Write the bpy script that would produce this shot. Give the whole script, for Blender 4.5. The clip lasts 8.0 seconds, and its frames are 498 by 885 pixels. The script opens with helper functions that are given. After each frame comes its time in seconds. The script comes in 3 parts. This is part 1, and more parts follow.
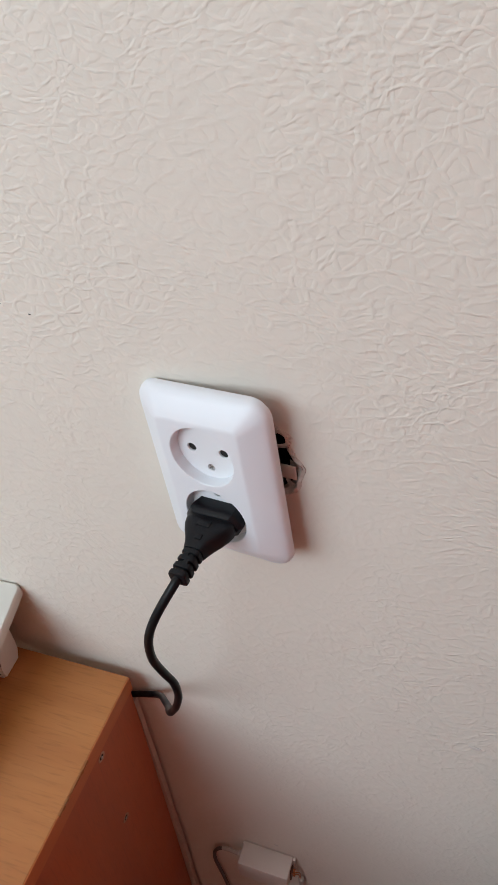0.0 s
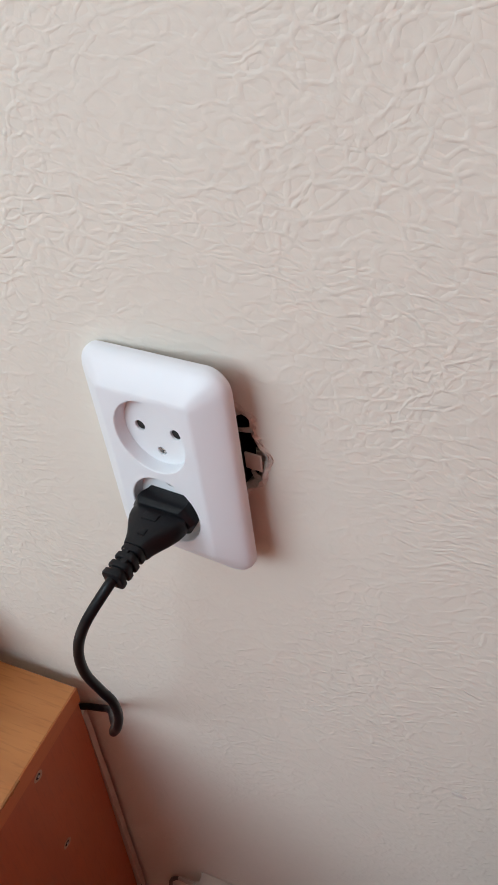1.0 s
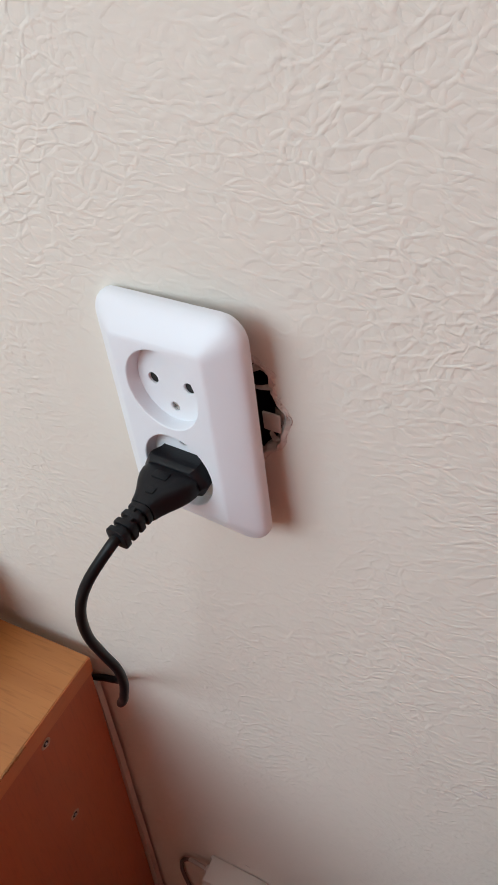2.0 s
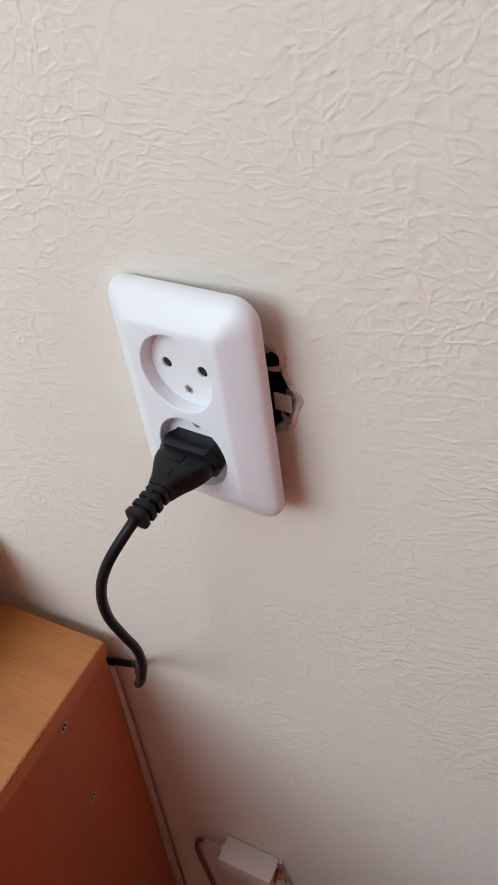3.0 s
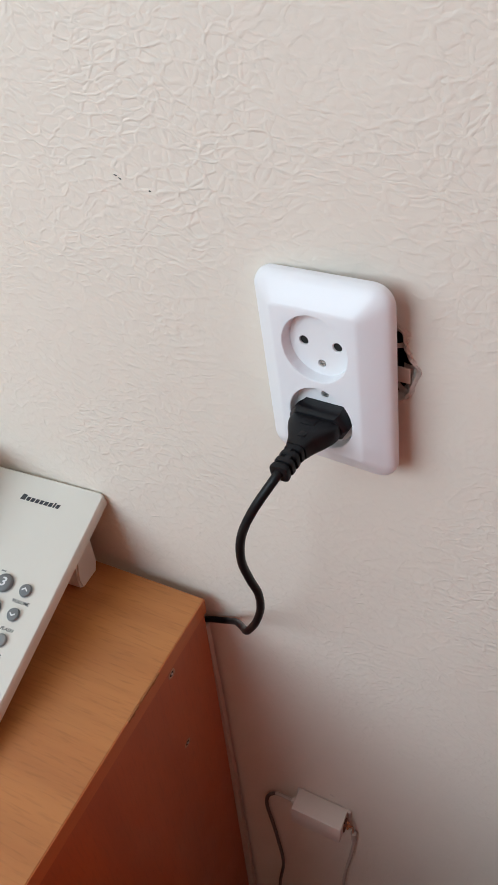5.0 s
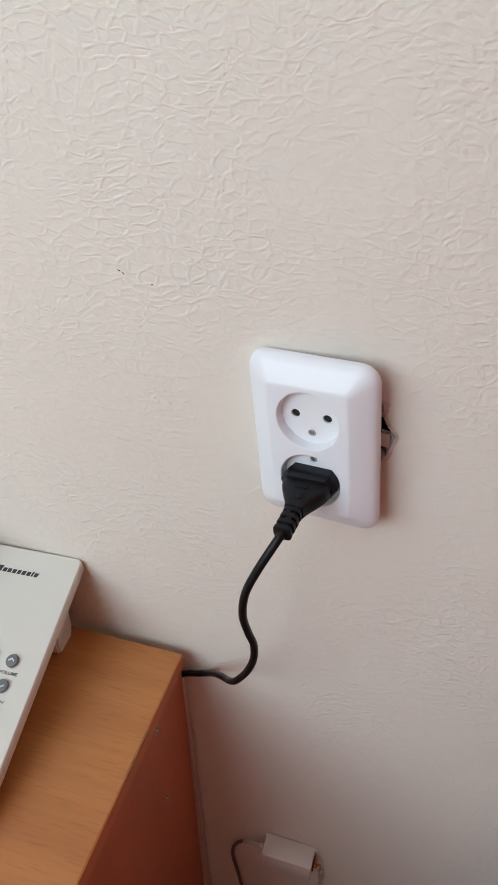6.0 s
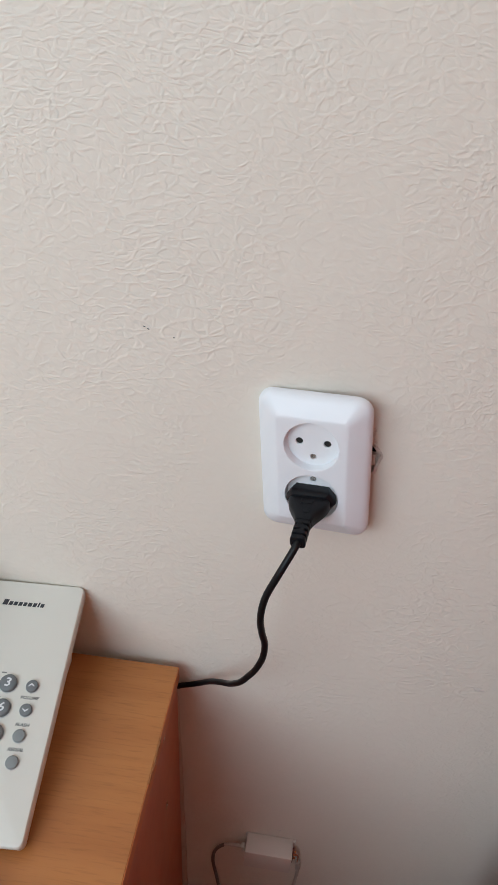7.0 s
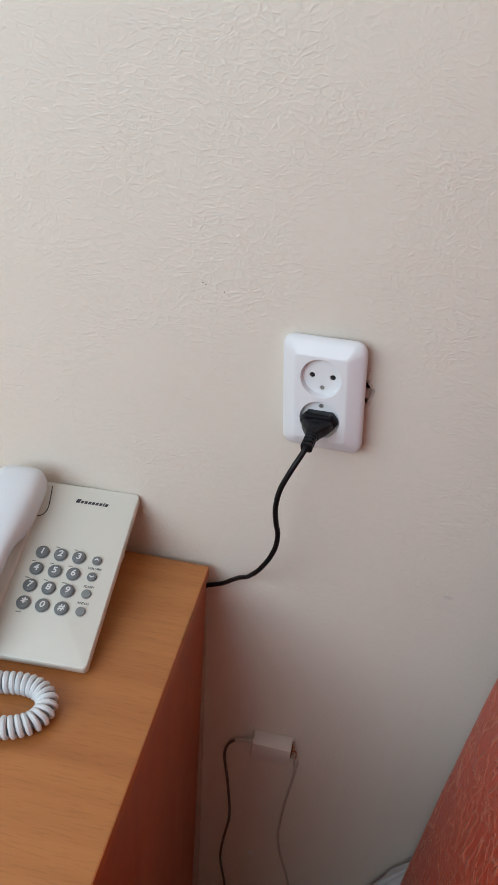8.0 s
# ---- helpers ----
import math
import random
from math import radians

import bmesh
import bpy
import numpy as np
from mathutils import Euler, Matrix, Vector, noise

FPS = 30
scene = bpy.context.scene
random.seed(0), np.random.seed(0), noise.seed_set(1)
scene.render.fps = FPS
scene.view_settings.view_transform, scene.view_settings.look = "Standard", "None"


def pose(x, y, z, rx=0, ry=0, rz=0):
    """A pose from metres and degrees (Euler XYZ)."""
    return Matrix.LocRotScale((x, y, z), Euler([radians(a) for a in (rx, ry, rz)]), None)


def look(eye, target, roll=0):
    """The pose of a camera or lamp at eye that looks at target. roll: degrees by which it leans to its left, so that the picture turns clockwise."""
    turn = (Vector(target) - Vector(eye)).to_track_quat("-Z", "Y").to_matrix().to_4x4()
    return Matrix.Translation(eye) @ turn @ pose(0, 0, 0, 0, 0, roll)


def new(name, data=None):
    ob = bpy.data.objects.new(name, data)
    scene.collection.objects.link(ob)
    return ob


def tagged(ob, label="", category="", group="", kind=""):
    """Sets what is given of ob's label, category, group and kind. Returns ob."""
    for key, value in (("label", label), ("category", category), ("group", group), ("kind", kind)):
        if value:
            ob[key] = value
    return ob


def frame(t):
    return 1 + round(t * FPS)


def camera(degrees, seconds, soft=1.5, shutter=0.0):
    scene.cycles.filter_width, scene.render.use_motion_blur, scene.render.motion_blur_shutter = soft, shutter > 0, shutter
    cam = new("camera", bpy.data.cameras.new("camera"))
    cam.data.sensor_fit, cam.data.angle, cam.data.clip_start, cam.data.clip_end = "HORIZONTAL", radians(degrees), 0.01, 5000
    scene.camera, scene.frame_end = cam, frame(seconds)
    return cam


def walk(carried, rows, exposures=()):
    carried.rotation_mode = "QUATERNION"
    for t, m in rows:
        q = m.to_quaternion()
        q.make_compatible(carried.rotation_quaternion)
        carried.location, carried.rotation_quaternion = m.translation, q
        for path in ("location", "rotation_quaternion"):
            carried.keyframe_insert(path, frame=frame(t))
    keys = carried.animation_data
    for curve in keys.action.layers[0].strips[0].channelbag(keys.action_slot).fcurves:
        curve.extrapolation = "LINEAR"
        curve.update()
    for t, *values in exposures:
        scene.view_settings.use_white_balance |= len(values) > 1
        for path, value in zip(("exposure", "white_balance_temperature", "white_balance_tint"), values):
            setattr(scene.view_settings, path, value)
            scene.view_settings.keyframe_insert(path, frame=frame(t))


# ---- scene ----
cam = camera(37.4, 8.0)
PATH = [
    (0, (0.124, -0.27, 1.243), (-0.447, 1.153, -0.041), -5.2),
    (0.5, (0.13, -0.249, 1.226), (-0.477, 1.198, -0.014), -3.6),
    (1, (0.129, -0.228, 1.196), (-0.463, 1.202, -0.071), -2.3),
    (1.5, (0.125, -0.225, 1.184), (-0.489, 1.188, -0.092), -1.4),
    (1.7, (0.130, -0.215, 1.172), (-0.548, 1.163, -0.109), -1.7),
    (2.8, (0.140, -0.232, 1.176), (-0.557, 1.138, -0.105), -3.4),
    (3, (0.134, -0.23, 1.175), (-0.547, 1.132, -0.122), -3.7),
    (3.5, (0.133, -0.237, 1.178), (-0.552, 1.123, -0.119), -3.8),
    (4, (0.135, -0.252, 1.18), (-0.561, 1.095, -0.125), -3.9),
    (4.5, (0.119, -0.275, 1.186), (-0.607, 1.057, -0.117), -4.9),
    (4.7, (0.113, -0.284, 1.190), (-0.622, 1.043, -0.114), -5.0),
    (5.8, (0.080, -0.332, 1.232), (-0.472, 1.139, -0.005), -1.4),
    (6, (0.065, -0.34, 1.236), (-0.414, 1.178, 0.025), -0.6),
    (6.5, (0.031, -0.371, 1.251), (-0.221, 1.234, 0.085), 1.5),
    (7, (-0.001, -0.415, 1.276), (-0.177, 1.219, 0.137), 2.7),
    (7.5, (0.014, -0.512, 1.284), (-0.22, 1.132, 0.169), 4.3),
    (8, (0.03, -0.594, 1.303), (-0.234, 1.061, 0.211), 4.5),
]
walk(cam, [(t, look(eye, target, roll)) for t, eye, target, roll in PATH], [(0.0, 0.0), (1.0, 0.03), (3.5, 0.08), (4.7, 0.08), (6.0, 0.0), (7.0, -0.1), (8.0, -0.16)])
# ---------------------------------------------------------------- light
world = bpy.data.worlds.new("world")
scene.world = world
world.use_nodes = True
wn = world.node_tree
sky = wn.nodes.new("ShaderNodeTexSky")
sky.sky_type = "NISHITA"
sky.sun_disc = False
sky.sun_elevation = radians(38)
sky.sun_rotation = radians(120)
wn.links.new(sky.outputs[0], wn.nodes["Background"].inputs[0])
wn.nodes["Background"].inputs[1].default_value = 0.12

ROOM_X0, ROOM_X1, ROOM_Y0, ROOM_Z1 = -2.6, 1.02, -1.75, 2.7
WIN_X0, WIN_X1, WIN_Z0, WIN_Z1 = -2.45, -0.20, 1.28, 2.62

lamp = bpy.data.lights.new("window_daylight", "AREA")
lamp.shape, lamp.size, lamp.size_y = "RECTANGLE", WIN_X1 - WIN_X0 - 0.1, WIN_Z1 - WIN_Z0 - 0.1
lamp.energy = 51
lamp.color = (0.712, 0.880, 0.985)
lamp_ob = new("window_daylight", lamp)
lamp_ob.matrix_world = look(((WIN_X0 + WIN_X1) / 2, ROOM_Y0 - 0.02, (WIN_Z0 + WIN_Z1) / 2), ((WIN_X0 + WIN_X1) / 2, 0.0, (WIN_Z0 + WIN_Z1) / 2))


# ---------------------------------------------------------------- materials
class Nodes:
    """A small builder for node materials."""

    def __init__(self, name):
        self.mat = bpy.data.materials.new(name)
        self.mat.use_nodes = True
        self.tree = self.mat.node_tree
        self.bsdf = self.tree.nodes["Principled BSDF"]
        self.coord = self.tree.nodes.new("ShaderNodeTexCoord").outputs["Object"]

    def link(self, a, b):
        self.tree.links.new(a, b)

    def put(self, socket, value):
        if hasattr(value, "is_output"):
            self.link(value, socket)
        else:
            socket.default_value = value

    def mapping(self, scale=(1, 1, 1), rot=(0, 0, 0), vector=None):
        n = self.tree.nodes.new("ShaderNodeMapping")
        n.inputs["Scale"].default_value = scale
        n.inputs["Rotation"].default_value = [radians(a) for a in rot]
        self.link(vector or self.coord, n.inputs["Vector"])
        return n.outputs[0]

    def noise(self, scale, detail=2.0, rough=0.5, vector=None, distortion=0.0, colour=False):
        n = self.tree.nodes.new("ShaderNodeTexNoise")
        n.inputs["Scale"].default_value = scale
        n.inputs["Detail"].default_value = detail
        n.inputs["Roughness"].default_value = rough
        n.inputs["Distortion"].default_value = distortion
        self.link(vector or self.coord, n.inputs["Vector"])
        return n.outputs["Color" if colour else "Fac"]

    def voronoi(self, scale, feature="DISTANCE_TO_EDGE", vector=None):
        n = self.tree.nodes.new("ShaderNodeTexVoronoi")
        n.feature = feature
        n.inputs["Scale"].default_value = scale
        self.link(vector or self.coord, n.inputs["Vector"])
        return n.outputs["Distance"]

    def math(self, op, a, b=0.0, clamp=False):
        n = self.tree.nodes.new("ShaderNodeMath")
        n.operation, n.use_clamp = op, clamp
        self.put(n.inputs[0], a)
        self.put(n.inputs[1], b)
        return n.outputs[0]

    def vec(self, op, a, b=None, scale=None):
        n = self.tree.nodes.new("ShaderNodeVectorMath")
        n.operation = op
        self.put(n.inputs[0], a)
        if b is not None:
            self.put(n.inputs[1], b)
        if scale is not None:
            self.put(n.inputs["Scale"], scale)
        return n.outputs[0]

    def ramp(self, fac, *stops):
        n = self.tree.nodes.new("ShaderNodeValToRGB")
        e = n.color_ramp.elements
        while len(e) < len(stops):
            e.new(0.5)
        for s, (at, c) in zip(e, stops):
            s.position = at
            s.color = (*c, 1) if not isinstance(c, (int, float)) else (c, c, c, 1)
        self.link(fac, n.inputs[0])
        return n.outputs[0]

    def mix(self, fac, a, b, blend="MIX"):
        n = self.tree.nodes.new("ShaderNodeMix")
        n.data_type, n.blend_type = "RGBA", blend
        self.put(n.inputs[0], fac)
        for socket, v in ((n.inputs[6], a), (n.inputs[7], b)):
            self.put(socket, v if hasattr(v, "is_output") else (*v, 1))
        return n.outputs[2]

    def bump(self, height, distance, strength=1.0, normal=None):
        n = self.tree.nodes.new("ShaderNodeBump")
        n.inputs["Distance"].default_value = distance
        n.inputs["Strength"].default_value = strength
        self.link(height, n.inputs["Height"])
        if normal:
            self.link(normal, n.inputs["Normal"])
        return n.outputs[0]

    def done(self, colour, rough=0.5, normal=None, **more):
        self.put(self.bsdf.inputs["Base Color"], colour if hasattr(colour, "is_output") else (*colour, 1))
        self.put(self.bsdf.inputs["Roughness"], rough)
        if normal:
            self.link(normal, self.bsdf.inputs["Normal"])
        for key, v in more.items():
            self.put(self.bsdf.inputs[key.replace("_", " ")], v)
        return self.mat


def wallpaper():
    m = Nodes("embossed_wallpaper")
    warp = m.vec("SUBTRACT", m.noise(14, 2, 0.5, colour=True), (0.5, 0.5, 0.5))
    p = m.vec("ADD", m.coord, m.vec("SCALE", warp, scale=0.030))
    fine = m.vec("SUBTRACT", m.noise(95, 2, 0.5, colour=True), (0.5, 0.5, 0.5))
    p2 = m.vec("ADD", p, m.vec("SCALE", fine, scale=0.0040))

    # leathery creases: thin ridges of stretched noises, each ruling in its own patches
    def ridge(scale, stretch, rot, width):
        n = m.noise(scale, 1.0, 0.4, vector=m.mapping(stretch, rot, p2))
        d = m.math("DIVIDE", m.math("SUBTRACT", n, 0.5), width)
        return m.math("SUBTRACT", 1.0, m.math("MULTIPLY", d, d), clamp=True)

    a = ridge(210, (0.45, 1, 1.05), (0, 0, 0), 0.11)
    b = ridge(195, (0.48, 1, 1.0), (0, 40, 0), 0.10)
    c = ridge(195, (1.0, 1, 0.55), (0, -18, 0), 0.10)

    # polygons like those of old leather, large and small
    def polygons(scale, stretch, rot, width):
        d = m.math("DIVIDE", m.voronoi(scale, "DISTANCE_TO_EDGE", m.mapping(stretch, rot, p2)), width)
        return m.math("SUBTRACT", 1.0, m.math("MULTIPLY", d, d), clamp=True)

    cells = polygons(150, (0.70, 1, 1.15), (0, 8, 0), 0.15)
    large = polygons(88, (0.75, 1, 1.15), (0, 20, 0), 0.085)

    def patches(scale, shift, lo, hi, least=0.0):
        return m.ramp(m.noise(scale, 2, 0.5, vector=m.vec("ADD", m.coord, shift)), (lo, least), (hi, 1.0))

    h = m.math("MULTIPLY", a, m.math("MULTIPLY", patches(15, (0.0, 0, 0.0), 0.40, 0.62), 0.50))
    h = m.math("ADD", h, m.math("MULTIPLY", b, m.math("MULTIPLY", patches(13, (3.1, 0, 1.7), 0.48, 0.68), 0.35)))
    h = m.math("ADD", h, m.math("MULTIPLY", c, m.math("MULTIPLY", patches(17, (7.3, 0, 5.1), 0.48, 0.68), 0.35)))
    h = m.math("ADD", h, m.math("MULTIPLY", cells, m.math("MULTIPLY", patches(11, (1.3, 0, 9.1), 0.30, 0.58, 0.50), 0.66)))
    h = m.math("ADD", h, m.math("MULTIPLY", large, m.math("MULTIPLY", patches(9, (5.3, 0, 2.1), 0.38, 0.60, 0.35), 0.50)))
    calm = m.ramp(m.noise(7.5, 2, 0.5, vector=m.vec("ADD", m.coord, (2.7, 0, 4.4))), (0.32, 0.62), (0.60, 1.0))
    h = m.math("MULTIPLY", h, calm)
    # rubbed smooth round the socket
    n = m.tree.nodes.new("ShaderNodeVectorMath")
    n.operation = "DISTANCE"
    m.link(m.vec("ADD", m.coord, m.vec("SCALE", warp, scale=0.05)), n.inputs[0])
    n.inputs[1].default_value = (0.012, 0.0, 0.965)
    h = m.math("MULTIPLY", h, m.ramp(n.outputs["Value"], (0.055, 0.32), (0.125, 1.0)))
    domes = m.voronoi(235, "SMOOTH_F1", m.mapping((0.72, 1, 1.15), (0, 6, 0), p2))
    h = m.math("SUBTRACT", h, m.math("MULTIPLY", domes, m.math("MULTIPLY", calm, 0.80)))
    h = m.math("ADD", h, m.math("MULTIPLY", m.noise(420, 3, 0.6), 0.22))
    nrm = m.bump(h, 0.00028, 0.9)
    nrm = m.bump(m.noise(9, 2, 0.5), 0.002, 0.5, nrm)
    tone = m.ramp(m.noise(2.2, 3, 0.55), (0.3, (0.765, 0.690, 0.602)), (0.7, (0.797, 0.728, 0.642)))
    tone = m.mix(m.math("MULTIPLY", m.noise(160, 2, 0.6), 0.10), tone, (0.60, 0.56, 0.50))
    return m.done(tone, 0.62, nrm)


def plastic(name, colour, rough=0.3, grain=0.00004, scale=900, shine=0.5):
    m = Nodes(name)
    tone = m.mix(m.math("MULTIPLY", m.noise(60, 4, 0.6), 0.05), colour, [c * 0.86 for c in colour])
    r = m.math("ADD", m.math("MULTIPLY", m.noise(35, 3, 0.6), 0.03), rough - 0.015)
    return m.done(tone, r, m.bump(m.noise(scale, 2, 0.5), grain, 0.5), Specular_IOR_Level=shine)


def wood(name, light, dark, axis, rough=0.38, flecks=0.32):
    """Printed wood laminate; the grain runs along the axis (0 or 2)."""
    m = Nodes(name)
    s = [16.0, 16.0, 16.0]
    s[axis] = 0.9
    broad = m.noise(1.0, 3, 0.55, vector=m.mapping(s), distortion=1.6)
    s = [520.0, 520.0, 520.0]
    s[axis] = 48.0
    pores = m.noise(1.0, 2, 0.5, vector=m.mapping(s))
    s = [70.0, 70.0, 70.0]
    s[axis] = 2.2
    veins = m.noise(1.0, 2, 0.5, vector=m.mapping(s), distortion=0.4)
    tone = m.mix(m.ramp(broad, (0.25, 0.0), (0.80, 0.8)), light, dark)
    tone = m.mix(m.ramp(veins, (0.48, 0.0), (0.75, flecks * 0.7)), tone, [c * 0.75 for c in dark])
    tone = m.mix(m.ramp(pores, (0.52, 0.0), (0.74, flecks)), tone, [c * 0.5 for c in dark])
    r = m.math("ADD", m.math("MULTIPLY", m.noise(14, 3, 0.6), 0.18), rough - 0.08)
    return m.done(tone, r, m.bump(pores, 0.00006, 0.5))


def upholstery():
    m = Nodes("red_embossed_upholstery")
    warp = m.vec("SUBTRACT", m.noise(11, 2, 0.5, colour=True), (0.5, 0.5, 0.5))
    p = m.vec("ADD", m.coord, m.vec("SCALE", warp, scale=0.05))
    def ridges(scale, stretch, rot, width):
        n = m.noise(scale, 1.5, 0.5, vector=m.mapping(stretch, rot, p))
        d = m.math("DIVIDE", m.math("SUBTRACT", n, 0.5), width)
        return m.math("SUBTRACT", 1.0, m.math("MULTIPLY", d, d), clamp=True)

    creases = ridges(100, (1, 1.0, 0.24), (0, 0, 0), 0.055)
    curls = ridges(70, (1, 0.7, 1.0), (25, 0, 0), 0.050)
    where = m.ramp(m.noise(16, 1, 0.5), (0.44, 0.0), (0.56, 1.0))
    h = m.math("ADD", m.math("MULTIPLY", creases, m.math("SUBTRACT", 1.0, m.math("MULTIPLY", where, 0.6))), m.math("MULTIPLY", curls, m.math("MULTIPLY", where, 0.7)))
    weave = m.noise(900, 2, 0.6)
    nrm = m.bump(m.math("ADD", h, m.math("MULTIPLY", weave, 0.10)), 0.0020, 1.0)
    # Highlights along the ridges are painted: paler red mixed in by height.
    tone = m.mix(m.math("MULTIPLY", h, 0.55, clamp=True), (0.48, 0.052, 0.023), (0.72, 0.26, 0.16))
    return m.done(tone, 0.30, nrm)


def plaster():
    m = Nodes("crumbled_plaster")
    tone = m.ramp(m.noise(120, 4, 0.65), (0.25, (0.50, 0.40, 0.34)), (0.60, (0.76, 0.69, 0.63)))
    return m.done(tone, 0.9, m.bump(m.noise(260, 4, 0.7), 0.0016, 0.9))


def simple(name, colour, rough=0.5, metal=0.0, scale=80, amount=0.25):
    m = Nodes(name)
    tone = m.mix(m.math("MULTIPLY", m.noise(scale, 4, 0.6), amount * 2), colour, [c * 0.55 for c in colour])
    return m.done(tone, rough, m.bump(m.noise(scale * 6, 3, 0.6), 0.0001, 0.5), Metallic=metal)


PAPER = wallpaper()
WHITE = plastic("white_socket_plastic", (0.79, 0.79, 0.82), 0.34)
INSERT = plastic("white_insert_plastic", (0.80, 0.80, 0.82), 0.34)
CREAM = plastic("cream_phone_plastic", (0.71, 0.69, 0.63), 0.42, 0.00008, 1400)
PALE = plastic("pale_grey_receiver_plastic", (0.72, 0.74, 0.78), 0.36)
CORD_PALE = plastic("pale_grey_cord_plastic", (0.70, 0.72, 0.75), 0.40)
KEY_GREY = plastic("grey_key_rubber", (0.155, 0.165, 0.17), 0.5)
FN_GREY = plastic("mid_grey_key_rubber", (0.22, 0.23, 0.23), 0.5)
KEY_RING = plastic("light_key_rim", (0.55, 0.56, 0.54), 0.45)
INK_WHITE = simple("white_print", (0.78, 0.79, 0.80), 0.5)
INK_DARK = simple("dark_print", (0.035, 0.037, 0.045), 0.5)
INK_FAINT = simple("faint_grey_print", (0.13, 0.13, 0.13), 0.5)
INK_PALE = simple("pale_grey_print", (0.24, 0.24, 0.23), 0.5)
BLACK = plastic("black_plug_rubber", (0.005, 0.005, 0.007), 0.44, 0.00012, 1200, 0.27)
BLACK_GLOSS = plastic("black_cord_sheath", (0.006, 0.006, 0.007), 0.40, shine=0.22)
STEEL = simple("screw_steel", (0.68, 0.67, 0.65), 0.38, 1.0, 300)
# Near-black that stands in for the shade inside holes.
CAVITY_SHADE = simple("painted_cavity_shade", (0.012, 0.011, 0.010), 0.8)
BLACKBOX = simple("black_box_plastic", (0.016, 0.015, 0.015), 0.4)
TABLE_TOP = wood("light_beech_laminate", (0.52, 0.205, 0.060), (0.36, 0.115, 0.030), 0, 0.34, 0.28)
EDGE = wood("reddish_edge_band", (0.58, 0.185, 0.058), (0.50, 0.145, 0.044), 1, 0.4, 0.14)
PANEL = wood("reddish_side_laminate", (0.52, 0.125, 0.032), (0.36, 0.078, 0.022), 2, 0.33, 0.22)
CHIPBOARD = simple("raw_chipboard", (0.44, 0.18, 0.065), 0.9, 0.0, 400, 0.40)
BURR = simple("raw_wood_burr", (0.60, 0.40, 0.28), 0.9, 0.0, 400, 0.3)
BACKSHEET = simple("pale_hardboard", (0.66, 0.57, 0.48), 0.7, 0.0, 60)
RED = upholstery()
PLASTER = plaster()
BOXPLASTIC = plastic("aged_white_box_plastic", (0.70, 0.63, 0.57), 0.42)
WIRE_GREY = simple("dark_wire_sheath", (0.15, 0.13, 0.12), 0.5)
WIRE_WHITE = simple("white_wire_sheath", (0.62, 0.54, 0.48), 0.5)
COPPER = simple("copper_wire", (0.60, 0.22, 0.09), 0.4, 0.4)
TERMINAL = simple("brown_terminal_strip", (0.16, 0.075, 0.045), 0.6)
CEIL = simple("white_ceiling_paint", (0.80, 0.79, 0.77), 0.8, 0.0, 20, 0.06)
# Unseen walls, coloured to bounce warm light onto the socket wall.
ROOMWALL = simple("warm_cream_wall", (0.76, 0.60, 0.50), 0.7, 0.0, 12, 0.08)
EASTWALL = simple("warm_bounce_wall", (0.62, 0.19, 0.07), 0.7, 0.0, 12, 0.08)
FLOOR = wood("brown_floor_board", (0.27, 0.135, 0.06), (0.19, 0.085, 0.037), 0, 0.4)
BAG = simple("pale_grey_film", (0.62, 0.62, 0.63), 0.45, 0.0, 40, 0.1)
WINFRAME = plastic("white_window_plastic", (0.8, 0.8, 0.8), 0.35)
DARKWOOD = simple("dark_wood_foot", (0.09, 0.045, 0.02), 0.5)


# ---------------------------------------------------------------- mesh helpers
def mesh_of(name, bm, material, smooth=True):
    me = bpy.data.meshes.new(name)
    bmesh.ops.recalc_face_normals(bm, faces=bm.faces)
    bm.to_mesh(me)
    bm.free()
    me.materials.append(material)
    if smooth:
        for p in me.polygons:
            p.use_smooth = True
        me.set_sharp_from_angle(angle=radians(35))
    return me


def part(name, bm, material, parent, label="", smooth=True):
    ob = new(name, mesh_of(name, bm, material, smooth))
    ob.parent = parent
    return tagged(ob, label)


def single(name, bm, material, m=None, smooth=True):
    ob = new(name, mesh_of(name, bm, material, smooth))
    if m:
        ob.matrix_world = m
    return ob


def thing(name, m):
    ob = new(name)
    ob.empty_display_size = 0.02
    ob.matrix_world = m
    return ob


def box(x0, x1, y0, y1, z0, z1, bevel=0.0, seg=2, m=None):
    bm = bmesh.new()
    bmesh.ops.create_cube(bm, size=1)
    for v in bm.verts:
        v.co = Vector(((x0 + x1) / 2 + v.co.x * (x1 - x0), (y0 + y1) / 2 + v.co.y * (y1 - y0), (z0 + z1) / 2 + v.co.z * (z1 - z0)))
    if bevel:
        bmesh.ops.bevel(bm, geom=bm.edges[:], offset=bevel, segments=seg, affect="EDGES", profile=0.5)
    if m:
        bm.transform(m)
    return bm


def loft(rings, cap0=True, cap1=True, closed=True):
    """A skin through rings of equal length."""
    bm = bmesh.new()
    rows = [[bm.verts.new(p) for p in r] for r in rings]
    n = len(rows[0])
    for a, b in zip(rows, rows[1:]):
        for i in range(n if closed else n - 1):
            bm.faces.new((a[i], a[(i + 1) % n], b[(i + 1) % n], b[i]))
    if cap0:
        bm.faces.new(rows[0][::-1])
    if cap1:
        bm.faces.new(rows[-1])
    return bm


def rounded_rect(w, h, r, n=6, z=0.0, cx=0.0, cy=0.0):
    pts = []
    for k, (sx, sy) in enumerate(((1, 1), (-1, 1), (-1, -1), (1, -1))):
        for i in range(n + 1):
            a = radians(90 * k + 90 * i / n)
            pts.append(Vector((cx + sx * (w / 2 - r) + r * math.cos(a), cy + sy * (h / 2 - r) + r * math.sin(a), z)))
    return pts


